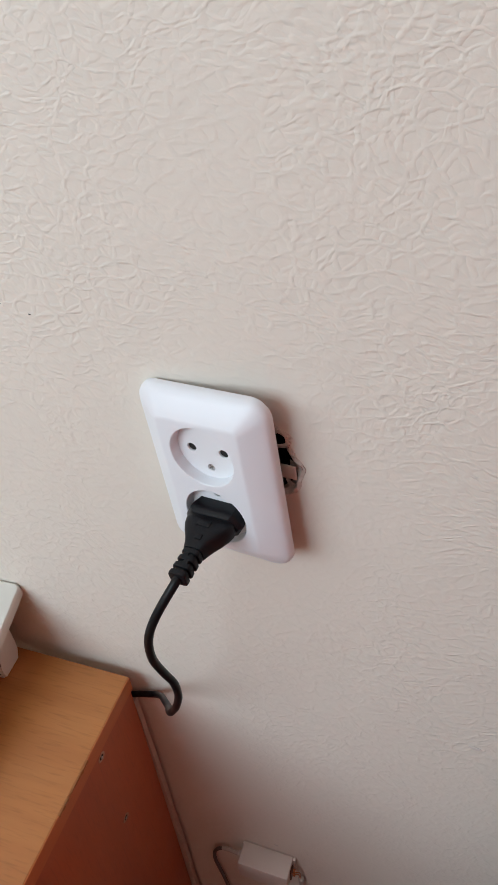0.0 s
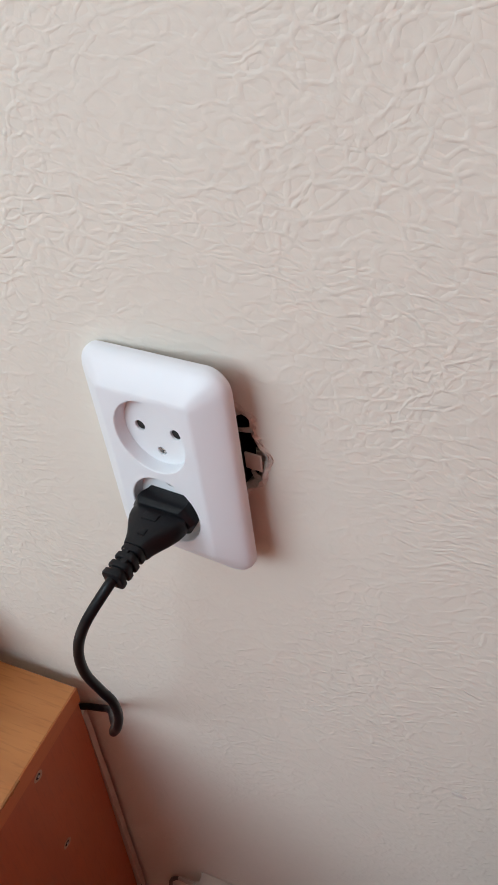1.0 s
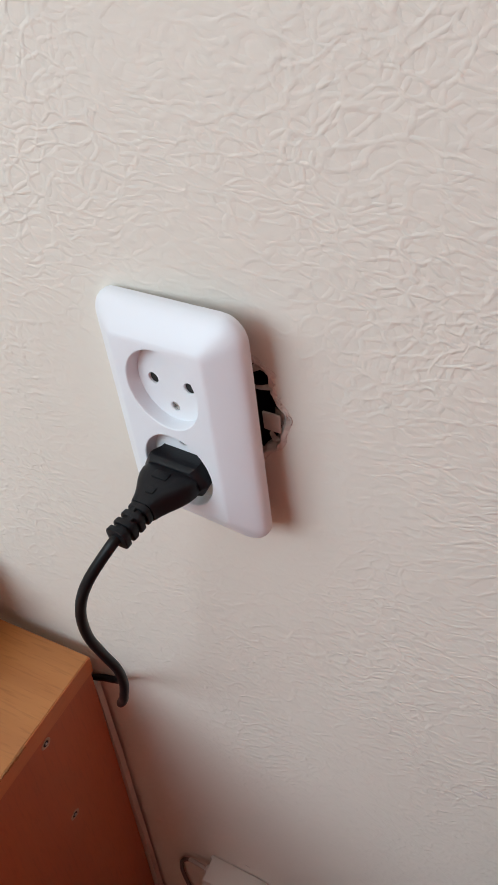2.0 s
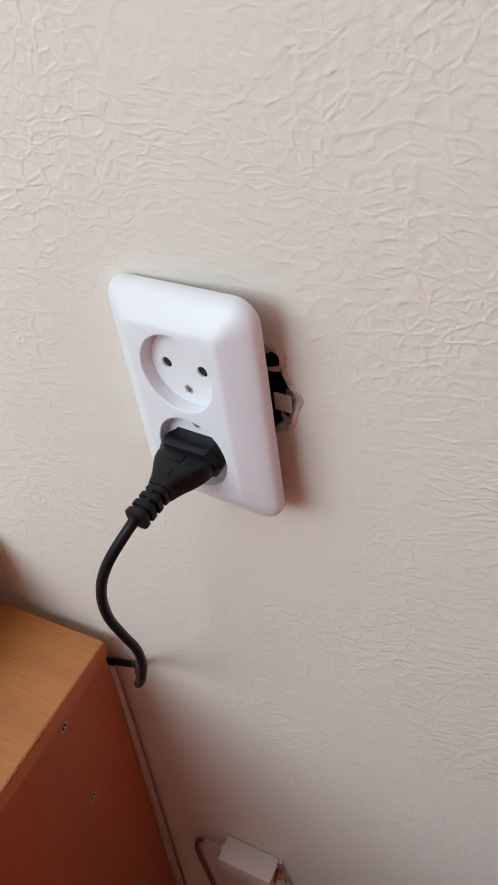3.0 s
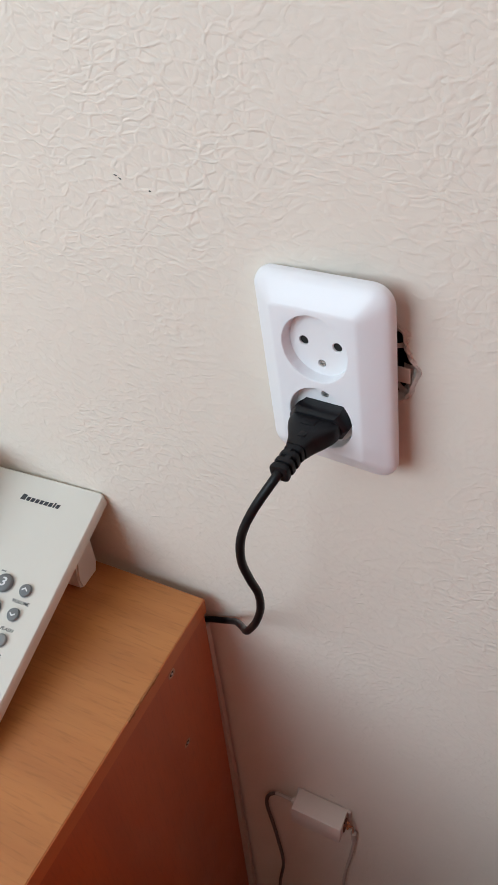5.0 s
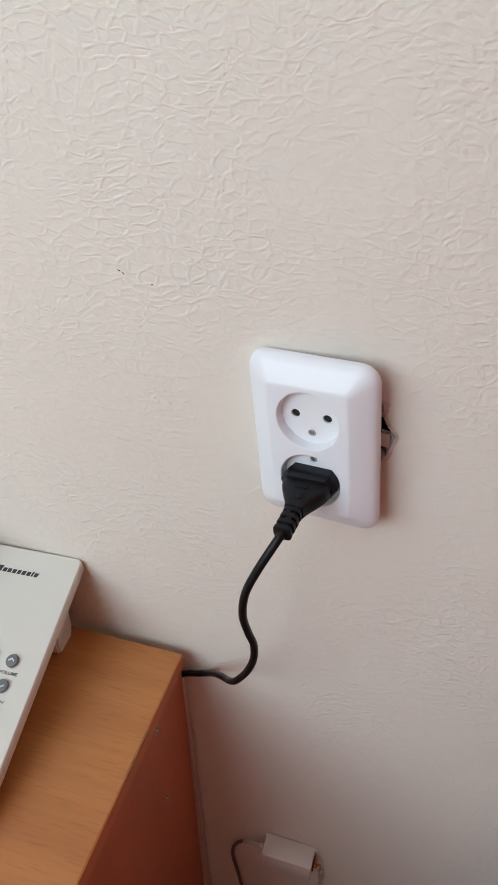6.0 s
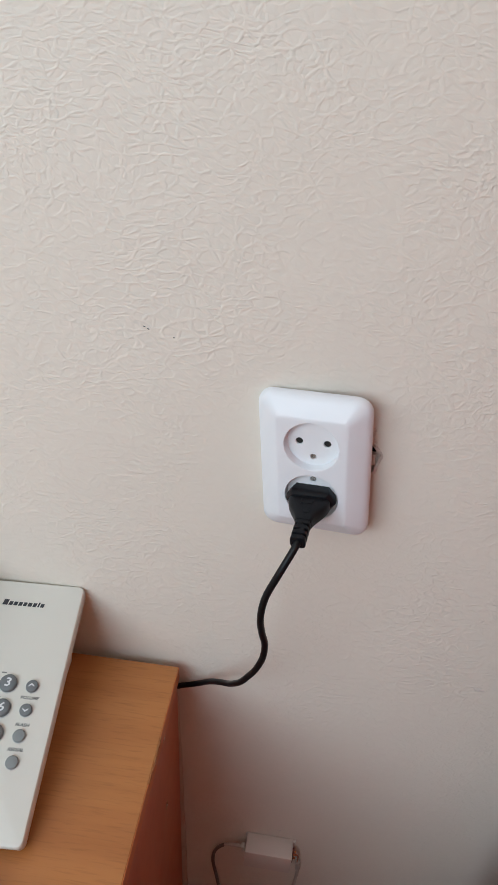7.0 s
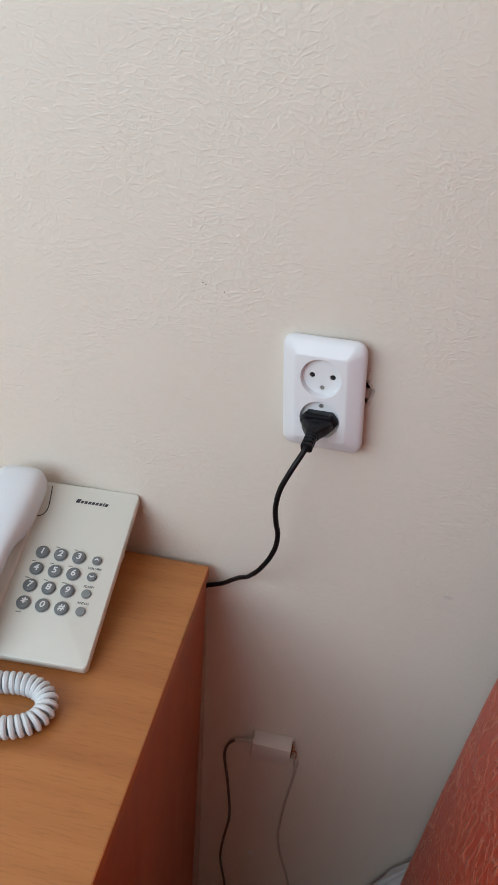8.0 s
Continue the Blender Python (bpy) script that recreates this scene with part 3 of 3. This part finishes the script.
def desk():
    t = tagged(thing("desk", pose(DX, DY, 0)), "worn wooden laminate desk standing close to the wall", "desk")
    top = part("desktop", box(-1.25, -0.0006, -0.62, 0, DZ - 0.016, DZ, 0.0005, 1), TABLE_TOP, t, "light beech laminate top")
    part("edge_band", box(-0.0006, 0.0, -0.62, 0.0, DZ - 0.0158, DZ - 0.0003, 0.0002, 1), EDGE, top, "reddish edge band, chipped")
    side = part("side_panel", box(-0.0180, -0.0020, -0.60, -0.0005, 0.0, DZ - 0.016, 0.0005, 1), PANEL, t, "reddish brown laminate side panel with screw holes")
    part("side_panel", box(-1.245, -1.229, -0.60, -0.0005, 0.0, DZ - 0.016, 0.0005, 1), PANEL, t, "reddish brown laminate side panel")
    # thin back sheet that stands a little past the side panel and leans
    rows = []
    for i in range(30):
        z = 0.712 * (1 - i / 29)
        x = -0.0032 + 0.0102 * (1 - z / 0.712) ** 0.7 + 0.0002 * math.sin(i * 2.1) + 0.0002 * math.sin(i * 5.3)
        rows.append([(-0.6, 0.0004, z), (x, 0.0004, z), (x, 0.0056, z), (-0.6, 0.0056, z)])
    part("back_sheet", loft(rows), BACKSHEET, t, "pale thin hardboard back sheet")
    # drilled holes with pale burred rims; a black disc paints the shade inside
    for y, z in ((-0.0535, 0.725), (-0.0535, 0.623)):
        m = pose(-0.0020, y, z, 0, 90, 0)
        ring = []
        for k in range(6):
            a = 2 * math.pi * k / 6
            ring.append([((0.0032 + 0.0009 * math.cos(a)) * math.cos(b) * (1.0 + 0.12 * math.sin(3 * b + z * 9)), (0.0032 + 0.0009 * math.cos(a)) * math.sin(b) * 1.1, 0.0004 * math.sin(a) + 0.0002) for b in (2 * math.pi * j / 20 for j in range(20))])
        ring.append(ring[0])
        bm = loft(ring, False, False)
        bm.transform(m)
        hole = part("screw_hole", bm, BURR, side, "drilled hole with a pale burred rim")
        part("bore_shade", cylinder(0.0023, -0.0002, 0.0001, 18, m=m), CAVITY_SHADE, hole)
        part("screw_tip", cylinder(0.0010, 0.0, 0.0006, 10, m=m @ pose(0.0003, 0.0002, 0)), STEEL, hole)
    # splintered stretch of the top's edge
    rnd = random.Random(3)
    y = -0.070
    while y > -0.106:
        l = rnd.uniform(0.002, 0.005)
        w = rnd.uniform(0.0003, 0.0010)
        bm = box(-w, 0.0004, -l / 2, l / 2, -rnd.uniform(0.001, 0.003), 0.0002, 0.0002, 1)
        for v in bm.verts:
            v.co += Vector((rnd.uniform(-1, 1) * 0.0004, rnd.uniform(-1, 1) * 0.0008, rnd.uniform(-1, 1) * 0.0003))
        bm.transform(pose(0, y, DZ))
        part("splinter", bm, CHIPBOARD, top)
        y -= l * 0.8


desk()


# ---------------------------------------------------------------- the telephone
PHONE = pose(-0.1798, -0.0125, DZ, 0, 0, 3.0)
TILT_UP = pose(0, 0.0031, 0.0713, 18.72, 0, 0)      # onto the sloping face: x right, y up the slope, z out of it
FACE_W, FACE_R, FACE_TOP, FACE_LOW = 0.152, 0.0039, 0.0088, -0.1850


def face_bm(bm):
    bm.transform(TILT_UP)
    return bm


def telephone():
    t = tagged(thing("telephone", PHONE), "cream corded push-button desk telephone by the wall", "telephone")
    # sloping shell
    bm = bmesh.new()
    cx, cy, w, h = FACE_R - FACE_W / 2, (FACE_TOP + FACE_LOW) / 2, FACE_W, FACE_TOP - FACE_LOW
    rings = []
    for inset, z, r in ((0.0015, -0.0112, 0.003), (0.0006, -0.0107, 0.0045), (0.0002, -0.0060, 0.0050), (0.0, -0.0030, 0.0050), (0.0003, -0.0014, 0.0050), (0.0010, -0.0004, 0.0046), (0.0022, 0.0, 0.004)):
        rings.append(rounded_rect(w - 2 * inset, h - 2 * inset, r, 6, z, cx, cy))
    shell = loft(rings)
    part("shell", face_bm(shell), CREAM, t, "cream sloping top shell")
    # hull below, set in from the shell
    x0, x1, y0, y1 = FACE_R - FACE_W + 0.020, FACE_R - 0.034, -0.160, -0.008
    tan = math.tan(radians(18.72))
    rows = []
    for x in (x0, x1):
        ring = []
        for y in (y0, y1):
            ring.append((x, y, 0.0713 + tan * (y - 0.0031) - 0.0112))
        ring = [ring[0], ring[1], (x, y1 - 0.012, 0.004), (x, y0, 0.002)]
        rows.append(ring)
    bm = loft(rows)
    bmesh.ops.bevel(bm, geom=bm.edges[:], offset=0.002, segments=2, affect="EDGES")
    part("hull", bm, CREAM, t)
    # stand feet at the rear
    for x in (-0.0245, FACE_R - FACE_W + 0.004):
        prof = [(-0.0260, 0.0), (-0.0060, 0.0), (-0.0022, 0.010), (-0.0022, 0.0555), (-0.0200, 0.0500), (-0.0280, 0.012)]
        bm = loft([[(x, y, z) for y, z in prof], [(x + 0.015, y, z) for y, z in prof]])
        bmesh.ops.bevel(bm, geom=bm.edges[:], offset=0.0016, segments=2, affect="EDGES")
        part("foot", bm, CREAM, t)
    # maker's mark as a plain slanted row of dark bars
    x = -0.0602
    for k, wd in enumerate((0.0040, 0.0030, 0.0030, 0.0030, 0.0028, 0.0031, 0.0030, 0.0013, 0.0028)):
        hgt = 0.0046 if k == 0 else (0.0040 if k == 7 else 0.0032)
        bm = box(x, x + wd, -0.0128, -0.0128 + hgt, -0.0002, 0.00025)
        for v in bm.verts:
            v.co.x += (v.co.y + 0.0128) * 0.25
        part("mark_bar", face_bm(bm), INK_DARK, t)
        x += wd + 0.0010
    # keys
    keys = ["1", "2", "3", "4", "5", "6", "7", "8", "9", "*", "0", "#"]
    for i, ch in enumerate(keys):
        r, c = divmod(i, 3)
        kx, ky = -(0.0739, 0.0552, 0.0364)[c], -(0.0760, 0.0945, 0.1130, 0.1313)[r]
        key = key_button(t, kx, ky, 0.0070, KEY_GREY)
        m = TILT_UP @ pose(kx, ky - (0.0012 if ch == "*" else 0.0), 0.0036)
        part("digit", lettering(ch, 0.0125 if ch == "*" else 0.0090, m, 0.00015, 0.12, 1.12), INK_WHITE, key, "white printed character")
        # small print over the key, too fine to read
        if ch in "23456789":
            wd = (0.0060, 0.0052, 0.0056, 0.0048, 0.0060, 0.0070, 0.0058, 0.0074)[int(ch) - 2]
            bx = kx - 0.0058
            part("small_print", face_bm(slanted_bar(bx, ky + 0.0083, wd * 0.70, 0.0009)), INK_PALE, t)
        if ch == "*":
            part("small_print", face_bm(slanted_bar(kx - 0.0020, ky - 0.0094, 0.0055, 0.0009)), INK_PALE, t)
    for i, ky in enumerate((-0.0766, -0.0945, -0.1131, -0.1315)):
        kx = -0.0178
        key = key_button(t, kx, ky, 0.0049, KEY_GREY if i < 2 else FN_GREY)
        if i < 2:
            bm = bmesh.new()
            s = 1 if i == 0 else -1
            pts = [(-0.0022, -0.0009), (0, 0.0006), (0.0022, -0.0009), (0.0022, 0.0001), (0, 0.0018), (-0.0022, 0.0001)]
            lo = [bm.verts.new((x, s * y, 0.0)) for x, y in pts]
            hi = [bm.verts.new((x, s * y, 0.00025)) for x, y in pts]
            for a in ((0, 1, 4, 5), (1, 2, 3, 4)):
                bm.faces.new([hi[k] for k in a])
            for k in range(6):
                bm.faces.new((lo[k], lo[(k + 1) % 6], hi[(k + 1) % 6], hi[k]))
            bm.transform(TILT_UP @ pose(kx, ky, 0.0030))
            part("arrow", bm, INK_WHITE, key, "white printed arrow")
    for word, y in (("VOLUME", -0.0852), ("FLASH", -0.1050), ("REDIAL", -0.1226)):
        part("printed_word", lettering(word, 0.0032, TILT_UP @ pose(-0.0181, y, 0.0001), 0.0001, 0.25, 1.15), INK_FAINT, t, "small grey printed word")
    # slot of the cradle beside the receiver
    slot = smooth_path([(-0.0906, 0.0030, 0.0002), (-0.0880, -0.0110, 0.0002), (-0.0863, -0.0225, 0.0002), (-0.0873, -0.0300, 0.0002), (-0.0918, -0.0348, 0.0002), (-0.1010, -0.0366, 0.0002)], 6)
    bm = tube(slot, 0.0005, 6)
    part("cradle_seam", face_bm(bm), INK_DARK, t, "thin dark seam round the cradle")
    bm = box(-0.138, -0.094, -0.180, 0.004, -0.004, 0.0035, 0.003, 3)
    part("cradle", face_bm(bm), CREAM, t)


def slanted_bar(x, y, w, h):
    bm = box(x - w / 2, x + w / 2, y - h / 2, y + h / 2, -0.0001, 0.00015)
    for v in bm.verts:
        v.co.x += (v.co.y - y) * 0.4
    return bm


def key_button(parent, x, y, r, material):
    rings = [circle(r * 1.06, 28, 0.0), circle(r * 1.04, 28, 0.0006)]
    rim = loft(rings)
    rim.transform(TILT_UP @ pose(x, y, 0.0))
    top = loft([circle(r * 0.98, 28, 0.0), circle(r * 0.97, 28, 0.0019), circle(r * 0.90, 28, 0.0028), circle(r * 0.78, 28, 0.0034), circle(r * 0.40, 28, 0.0036)] if r > 0.006 else [circle(r * 0.98, 24, 0.0), circle(r * 0.96, 24, 0.0017), circle(r * 0.86, 24, 0.0026), circle(r * 0.6, 24, 0.0029)])
    top.transform(TILT_UP @ pose(x, y, 0.0))
    key = part("key", top, material, parent, "round grey rubber key")
    part("key_rim", rim, KEY_RING, key)
    return key


def receiver():
    t_m = PHONE @ TILT_UP
    rings = []
    # along the slope: y, half width, underside, upper side, centre x
    for y, hw, lo, hi in ((0.0040, 0.0120, 0.0170, 0.0260), (0.0020, 0.0185, 0.0110, 0.0320), (-0.0030, 0.0230, 0.0065, 0.0375), (-0.0100, 0.0252, 0.0042, 0.0405), (-0.0300, 0.0256, 0.0036, 0.0420), (-0.0560, 0.0244, 0.0040, 0.0415), (-0.0680, 0.0228, 0.0060, 0.0410), (-0.0760, 0.0214, 0.0110, 0.0405), (-0.0860, 0.0202, 0.0170, 0.0405), (-0.1000, 0.0196, 0.0200, 0.0405), (-0.1200, 0.0196, 0.0190, 0.0400), (-0.1340, 0.0206, 0.0120, 0.0395), (-0.1450, 0.0228, 0.0050, 0.0390), (-0.1600, 0.0246, 0.0036, 0.0370), (-0.1850, 0.0246, 0.0038, 0.0340), (-0.1960, 0.0220, 0.0060, 0.0300), (-0.2000, 0.0160, 0.0110, 0.0250)):
        cz, hz = (lo + hi) / 2, (hi - lo) / 2
        rings.append([Vector((-0.1140 + hw * math.copysign(abs(math.cos(a)) ** 0.62, math.cos(a)), y, cz + hz * math.copysign(abs(math.sin(a)) ** 0.62, math.sin(a)))) for a in (2 * math.pi * i / 32 for i in range(32))])
    bm = loft(rings)
    bm.transform(TILT_UP)
    ob = single("telephone_receiver", bm, PALE, PHONE)
    tagged(ob, "pale grey telephone receiver lying in its cradle", "receiver")


def coiled_cord():
    mid = smooth_path([(-0.330, -0.185, 0.7605), (-0.290, -0.215, 0.7605), (-0.255, -0.2160, 0.7605), (-0.234, -0.2135, 0.7605), (-0.215, -0.2105, 0.7605), (-0.199, -0.2125, 0.7605), (-0.188, -0.2205, 0.7605), (-0.1850, -0.2320, 0.7605), (-0.1900, -0.2440, 0.7605), (-0.2020, -0.2520, 0.7605), (-0.2150, -0.2560, 0.7605), (-0.240, -0.262, 0.7605), (-0.280, -0.268, 0.7605), (-0.330, -0.270, 0.7605)], 20)
    # even steps along the middle line
    dist = [0.0]
    for a, b in zip(mid, mid[1:]):
        dist.append(dist[-1] + (b - a).length)
    pitch, big, per = 0.0058, 0.0076, 14
    count = int(dist[-1] / pitch * per)
    pts, k = [], 0
    for i in range(count):
        s = i * pitch / per
        while dist[k + 1] < s:
            k += 1
        u = (s - dist[k]) / (dist[k + 1] - dist[k])
        q = mid[k].lerp(mid[k + 1], u)
        t = (mid[k + 1] - mid[k]).normalized()
        side = Vector((-t.y, t.x, 0)).normalized()
        a = 2 * math.pi * i / per
        pts.append(q + side * (big * math.cos(a)) + Vector((0, 0, big * math.sin(a))))
    bm = tube(pts, 0.00255, 8)
    tagged(single("coiled_cord", bm, CORD_PALE), "pale grey coiled telephone cord looping on the desktop", "cord")


telephone()
receiver()
coiled_cord()


# ---------------------------------------------------------------- small line box low on the wall
def line_box():
    t = tagged(thing("telephone_wall_box", pose(-0.0020, 0, 0.4610, 0, 1.5, 0)), "small aged white telephone line box on the wall, one end open", "junction box")
    part("box_cover", box(-0.0255, 0.0245, -0.0225, -0.0005, -0.0150, 0.0150, 0.0012, 2), BOXPLASTIC, t, "plain rectangular cover")
    part("box_base", box(-0.0270, 0.0275, -0.0035, -0.0003, -0.0135, 0.0135, 0.0006, 1), BOXPLASTIC, t)
    part("inlet", box(-0.0305, -0.0262, -0.0110, -0.0050, -0.0060, 0.0010, 0.0008, 1), BOXPLASTIC, t)
    part("inlet", box(-0.0300, -0.0262, -0.0100, -0.0060, -0.0110, -0.0085, 0.0008, 1), BOXPLASTIC, t)
    part("terminal", box(0.0245, 0.0262, -0.0140, -0.0060, -0.0085, 0.0095, 0.0006, 1), TERMINAL, t, "open dark end with bare terminals")
    for z in (0.006, -0.001, -0.007):
        part("terminal_screw", cylinder(0.0012, 0.0, 0.0022, 10, m=pose(0.0266, -0.009, z, 0, 90, 0)), COPPER, t)
    for y, z in ((-0.012, 0.004), (-0.008, -0.003)):
        part("bare_wire", tube(smooth_path([(0.0262, y, z), (0.0300, y + 0.001, z - 0.001), (0.0320, y + 0.004, z - 0.009), (0.0325, -0.0045, -0.024)], 6), 0.0006, 6), COPPER, t)


def wall_wires():
    left = smooth_path([(-0.0310, -0.0080, 0.4580), (-0.0400, -0.0070, 0.4570), (-0.0520, -0.0050, 0.4500), (-0.0615, -0.0040, 0.4330), (-0.0640, -0.0036, 0.4080), (-0.0590, -0.0036, 0.3700), (-0.0545, -0.0036, 0.3300), (-0.0500, -0.0036, 0.2700), (-0.0560, -0.0036, 0.2050), (-0.0580, -0.0036, 0.1500), (-0.0480, -0.0040, 0.0800), (-0.0420, -0.0060, 0.0032)], 8)
    wire = tagged(single("telephone_wire", tube(left[14:], 0.0019, 8), WIRE_GREY), "dark telephone wire hanging from the line box", "wire")
    # Same wire: the light on its first stretch is painted as white.
    part("lit_end", tube(left[:16], 0.0021, 8), WIRE_WHITE, wire, "end at the line box, light on it painted white")
    right = smooth_path([(0.0305, -0.0040, 0.4360), (0.0315, -0.0036, 0.4120), (0.0295, -0.0034, 0.3800), (0.0250, -0.0032, 0.3300), (0.0228, -0.0032, 0.2800), (0.0230, -0.0032, 0.2450), (0.0310, -0.0032, 0.1980), (0.0440, -0.0036, 0.1500), (0.0560, -0.0040, 0.0900), (0.0600, -0.0060, 0.0032)], 8)
    tagged(single("telephone_wire", tube(right, lambda u: 0.0030 if u < 0.08 else 0.0018, 8), WIRE_WHITE), "white telephone wire running down the wall", "wire")


line_box()
wall_wires()


# ---------------------------------------------------------------- red armchair and what lies behind it
def armchair():
    t = tagged(thing("armchair", pose(0.194, -0.065, 0)), "red armchair in embossed crinkled upholstery by the wall", "armchair")
    # Unseen height and depth added to bounce red light and shade the wall.
    rings = []
    for z, lean, grow in ((0.07, -0.020, -0.020), (0.075, -0.020, -0.006), (0.10, -0.018, 0.0), (0.25, -0.012, 0.003), (0.40, -0.006, 0.003), (0.55, 0.001, 0.003), (0.70, 0.009, 0.002), (0.85, 0.019, 0.001), (1.02, 0.032, 0.001), (1.16, 0.043, 0.0), (1.205, 0.047, -0.008), (1.228, 0.050, -0.024), (1.236, 0.052, -0.050)):
        rings.append(rounded_rect(0.20 + 2 * grow, 1.00 + 2 * grow, 0.030, 8, z, 0.100 + lean, -0.50))
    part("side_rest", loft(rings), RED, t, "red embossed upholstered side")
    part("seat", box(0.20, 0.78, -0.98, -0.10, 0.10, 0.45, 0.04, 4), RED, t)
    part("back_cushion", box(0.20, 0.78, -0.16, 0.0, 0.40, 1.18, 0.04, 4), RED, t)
    for x in (0.06, 0.72):
        for y in (-0.90, -0.08):
            part("foot", loft([circle(0.018, 14, 0.0, x, y), circle(0.024, 14, 0.11, x, y)]), DARKWOOD, t)


def grey_bag():
    rnd = random.Random(8)
    rings = []
    for z, w, d in ((0.0, 0.150, 0.020), (0.010, 0.160, 0.046), (0.10, 0.165, 0.050), (0.19, 0.160, 0.044), (0.25, 0.140, 0.034), (0.295, 0.10, 0.020), (0.310, 0.06, 0.008)):
        r = []
        for p in rounded_rect(w, d, d * 0.45, 6, z, 0.228 + 0.16 * max(0.0, z - 0.12), -0.030):
            r.append(p + Vector((rnd.uniform(-1, 1) * 0.002, rnd.uniform(-1, 1) * 0.0015, 0 if z == 0 else rnd.uniform(-1, 1) * 0.003)))
        rings.append(r)
    tagged(single("plastic_bag", loft(rings), BAG), "pale grey plastic bag stuffed between armchair and wall", "bag")


armchair()
grey_bag()


# ---------------------------------------------------------------- marks on the wall
def wall_marks():
    def fleck(name, x, z, w, h, turn, mat, label):
        rnd = random.Random(int(1000 * (x + z)))
        ring = [(w * math.cos(a) * rnd.uniform(0.7, 1.2), h * math.sin(a) * rnd.uniform(0.7, 1.2)) for a in (2 * math.pi * i / 14 for i in range(14))]
        bm = loft([[(px, 0.0, pz) for px, pz in ring], [(px * 0.7, -0.0005, pz * 0.7) for px, pz in ring]])
        tagged(single(name, bm, mat, pose(x, 0.0, z, 0, turn, 0)), label, kind="structure")
    fleck("scuff_mark", -0.1160, 1.0675, 0.0010, 0.0003, 20, INK_FAINT, "tiny dark nick in the wallpaper")
    fleck("scuff_mark", -0.1135, 1.0660, 0.0010, 0.0003, 35, INK_FAINT, "tiny dark nick in the wallpaper")
    fleck("scuff_mark", -0.0970, 1.0615, 0.0007, 0.0003, 15, INK_FAINT, "tiny dark nick in the wallpaper")
    fleck("paint_dab", -0.0130, 0.1800, 0.0080, 0.0060, 20, CEIL, "pale filler dab on the wallpaper")
    fleck("paint_dab", 0.1580, 0.7600, 0.0050, 0.0022, 12, BOXPLASTIC, "pale filler dab on the wallpaper")
    fleck("paint_dab", 0.0060, 0.4880, 0.0026, 0.0010, 10, BOXPLASTIC, "pale filler dab on the wallpaper")


wall_marks()
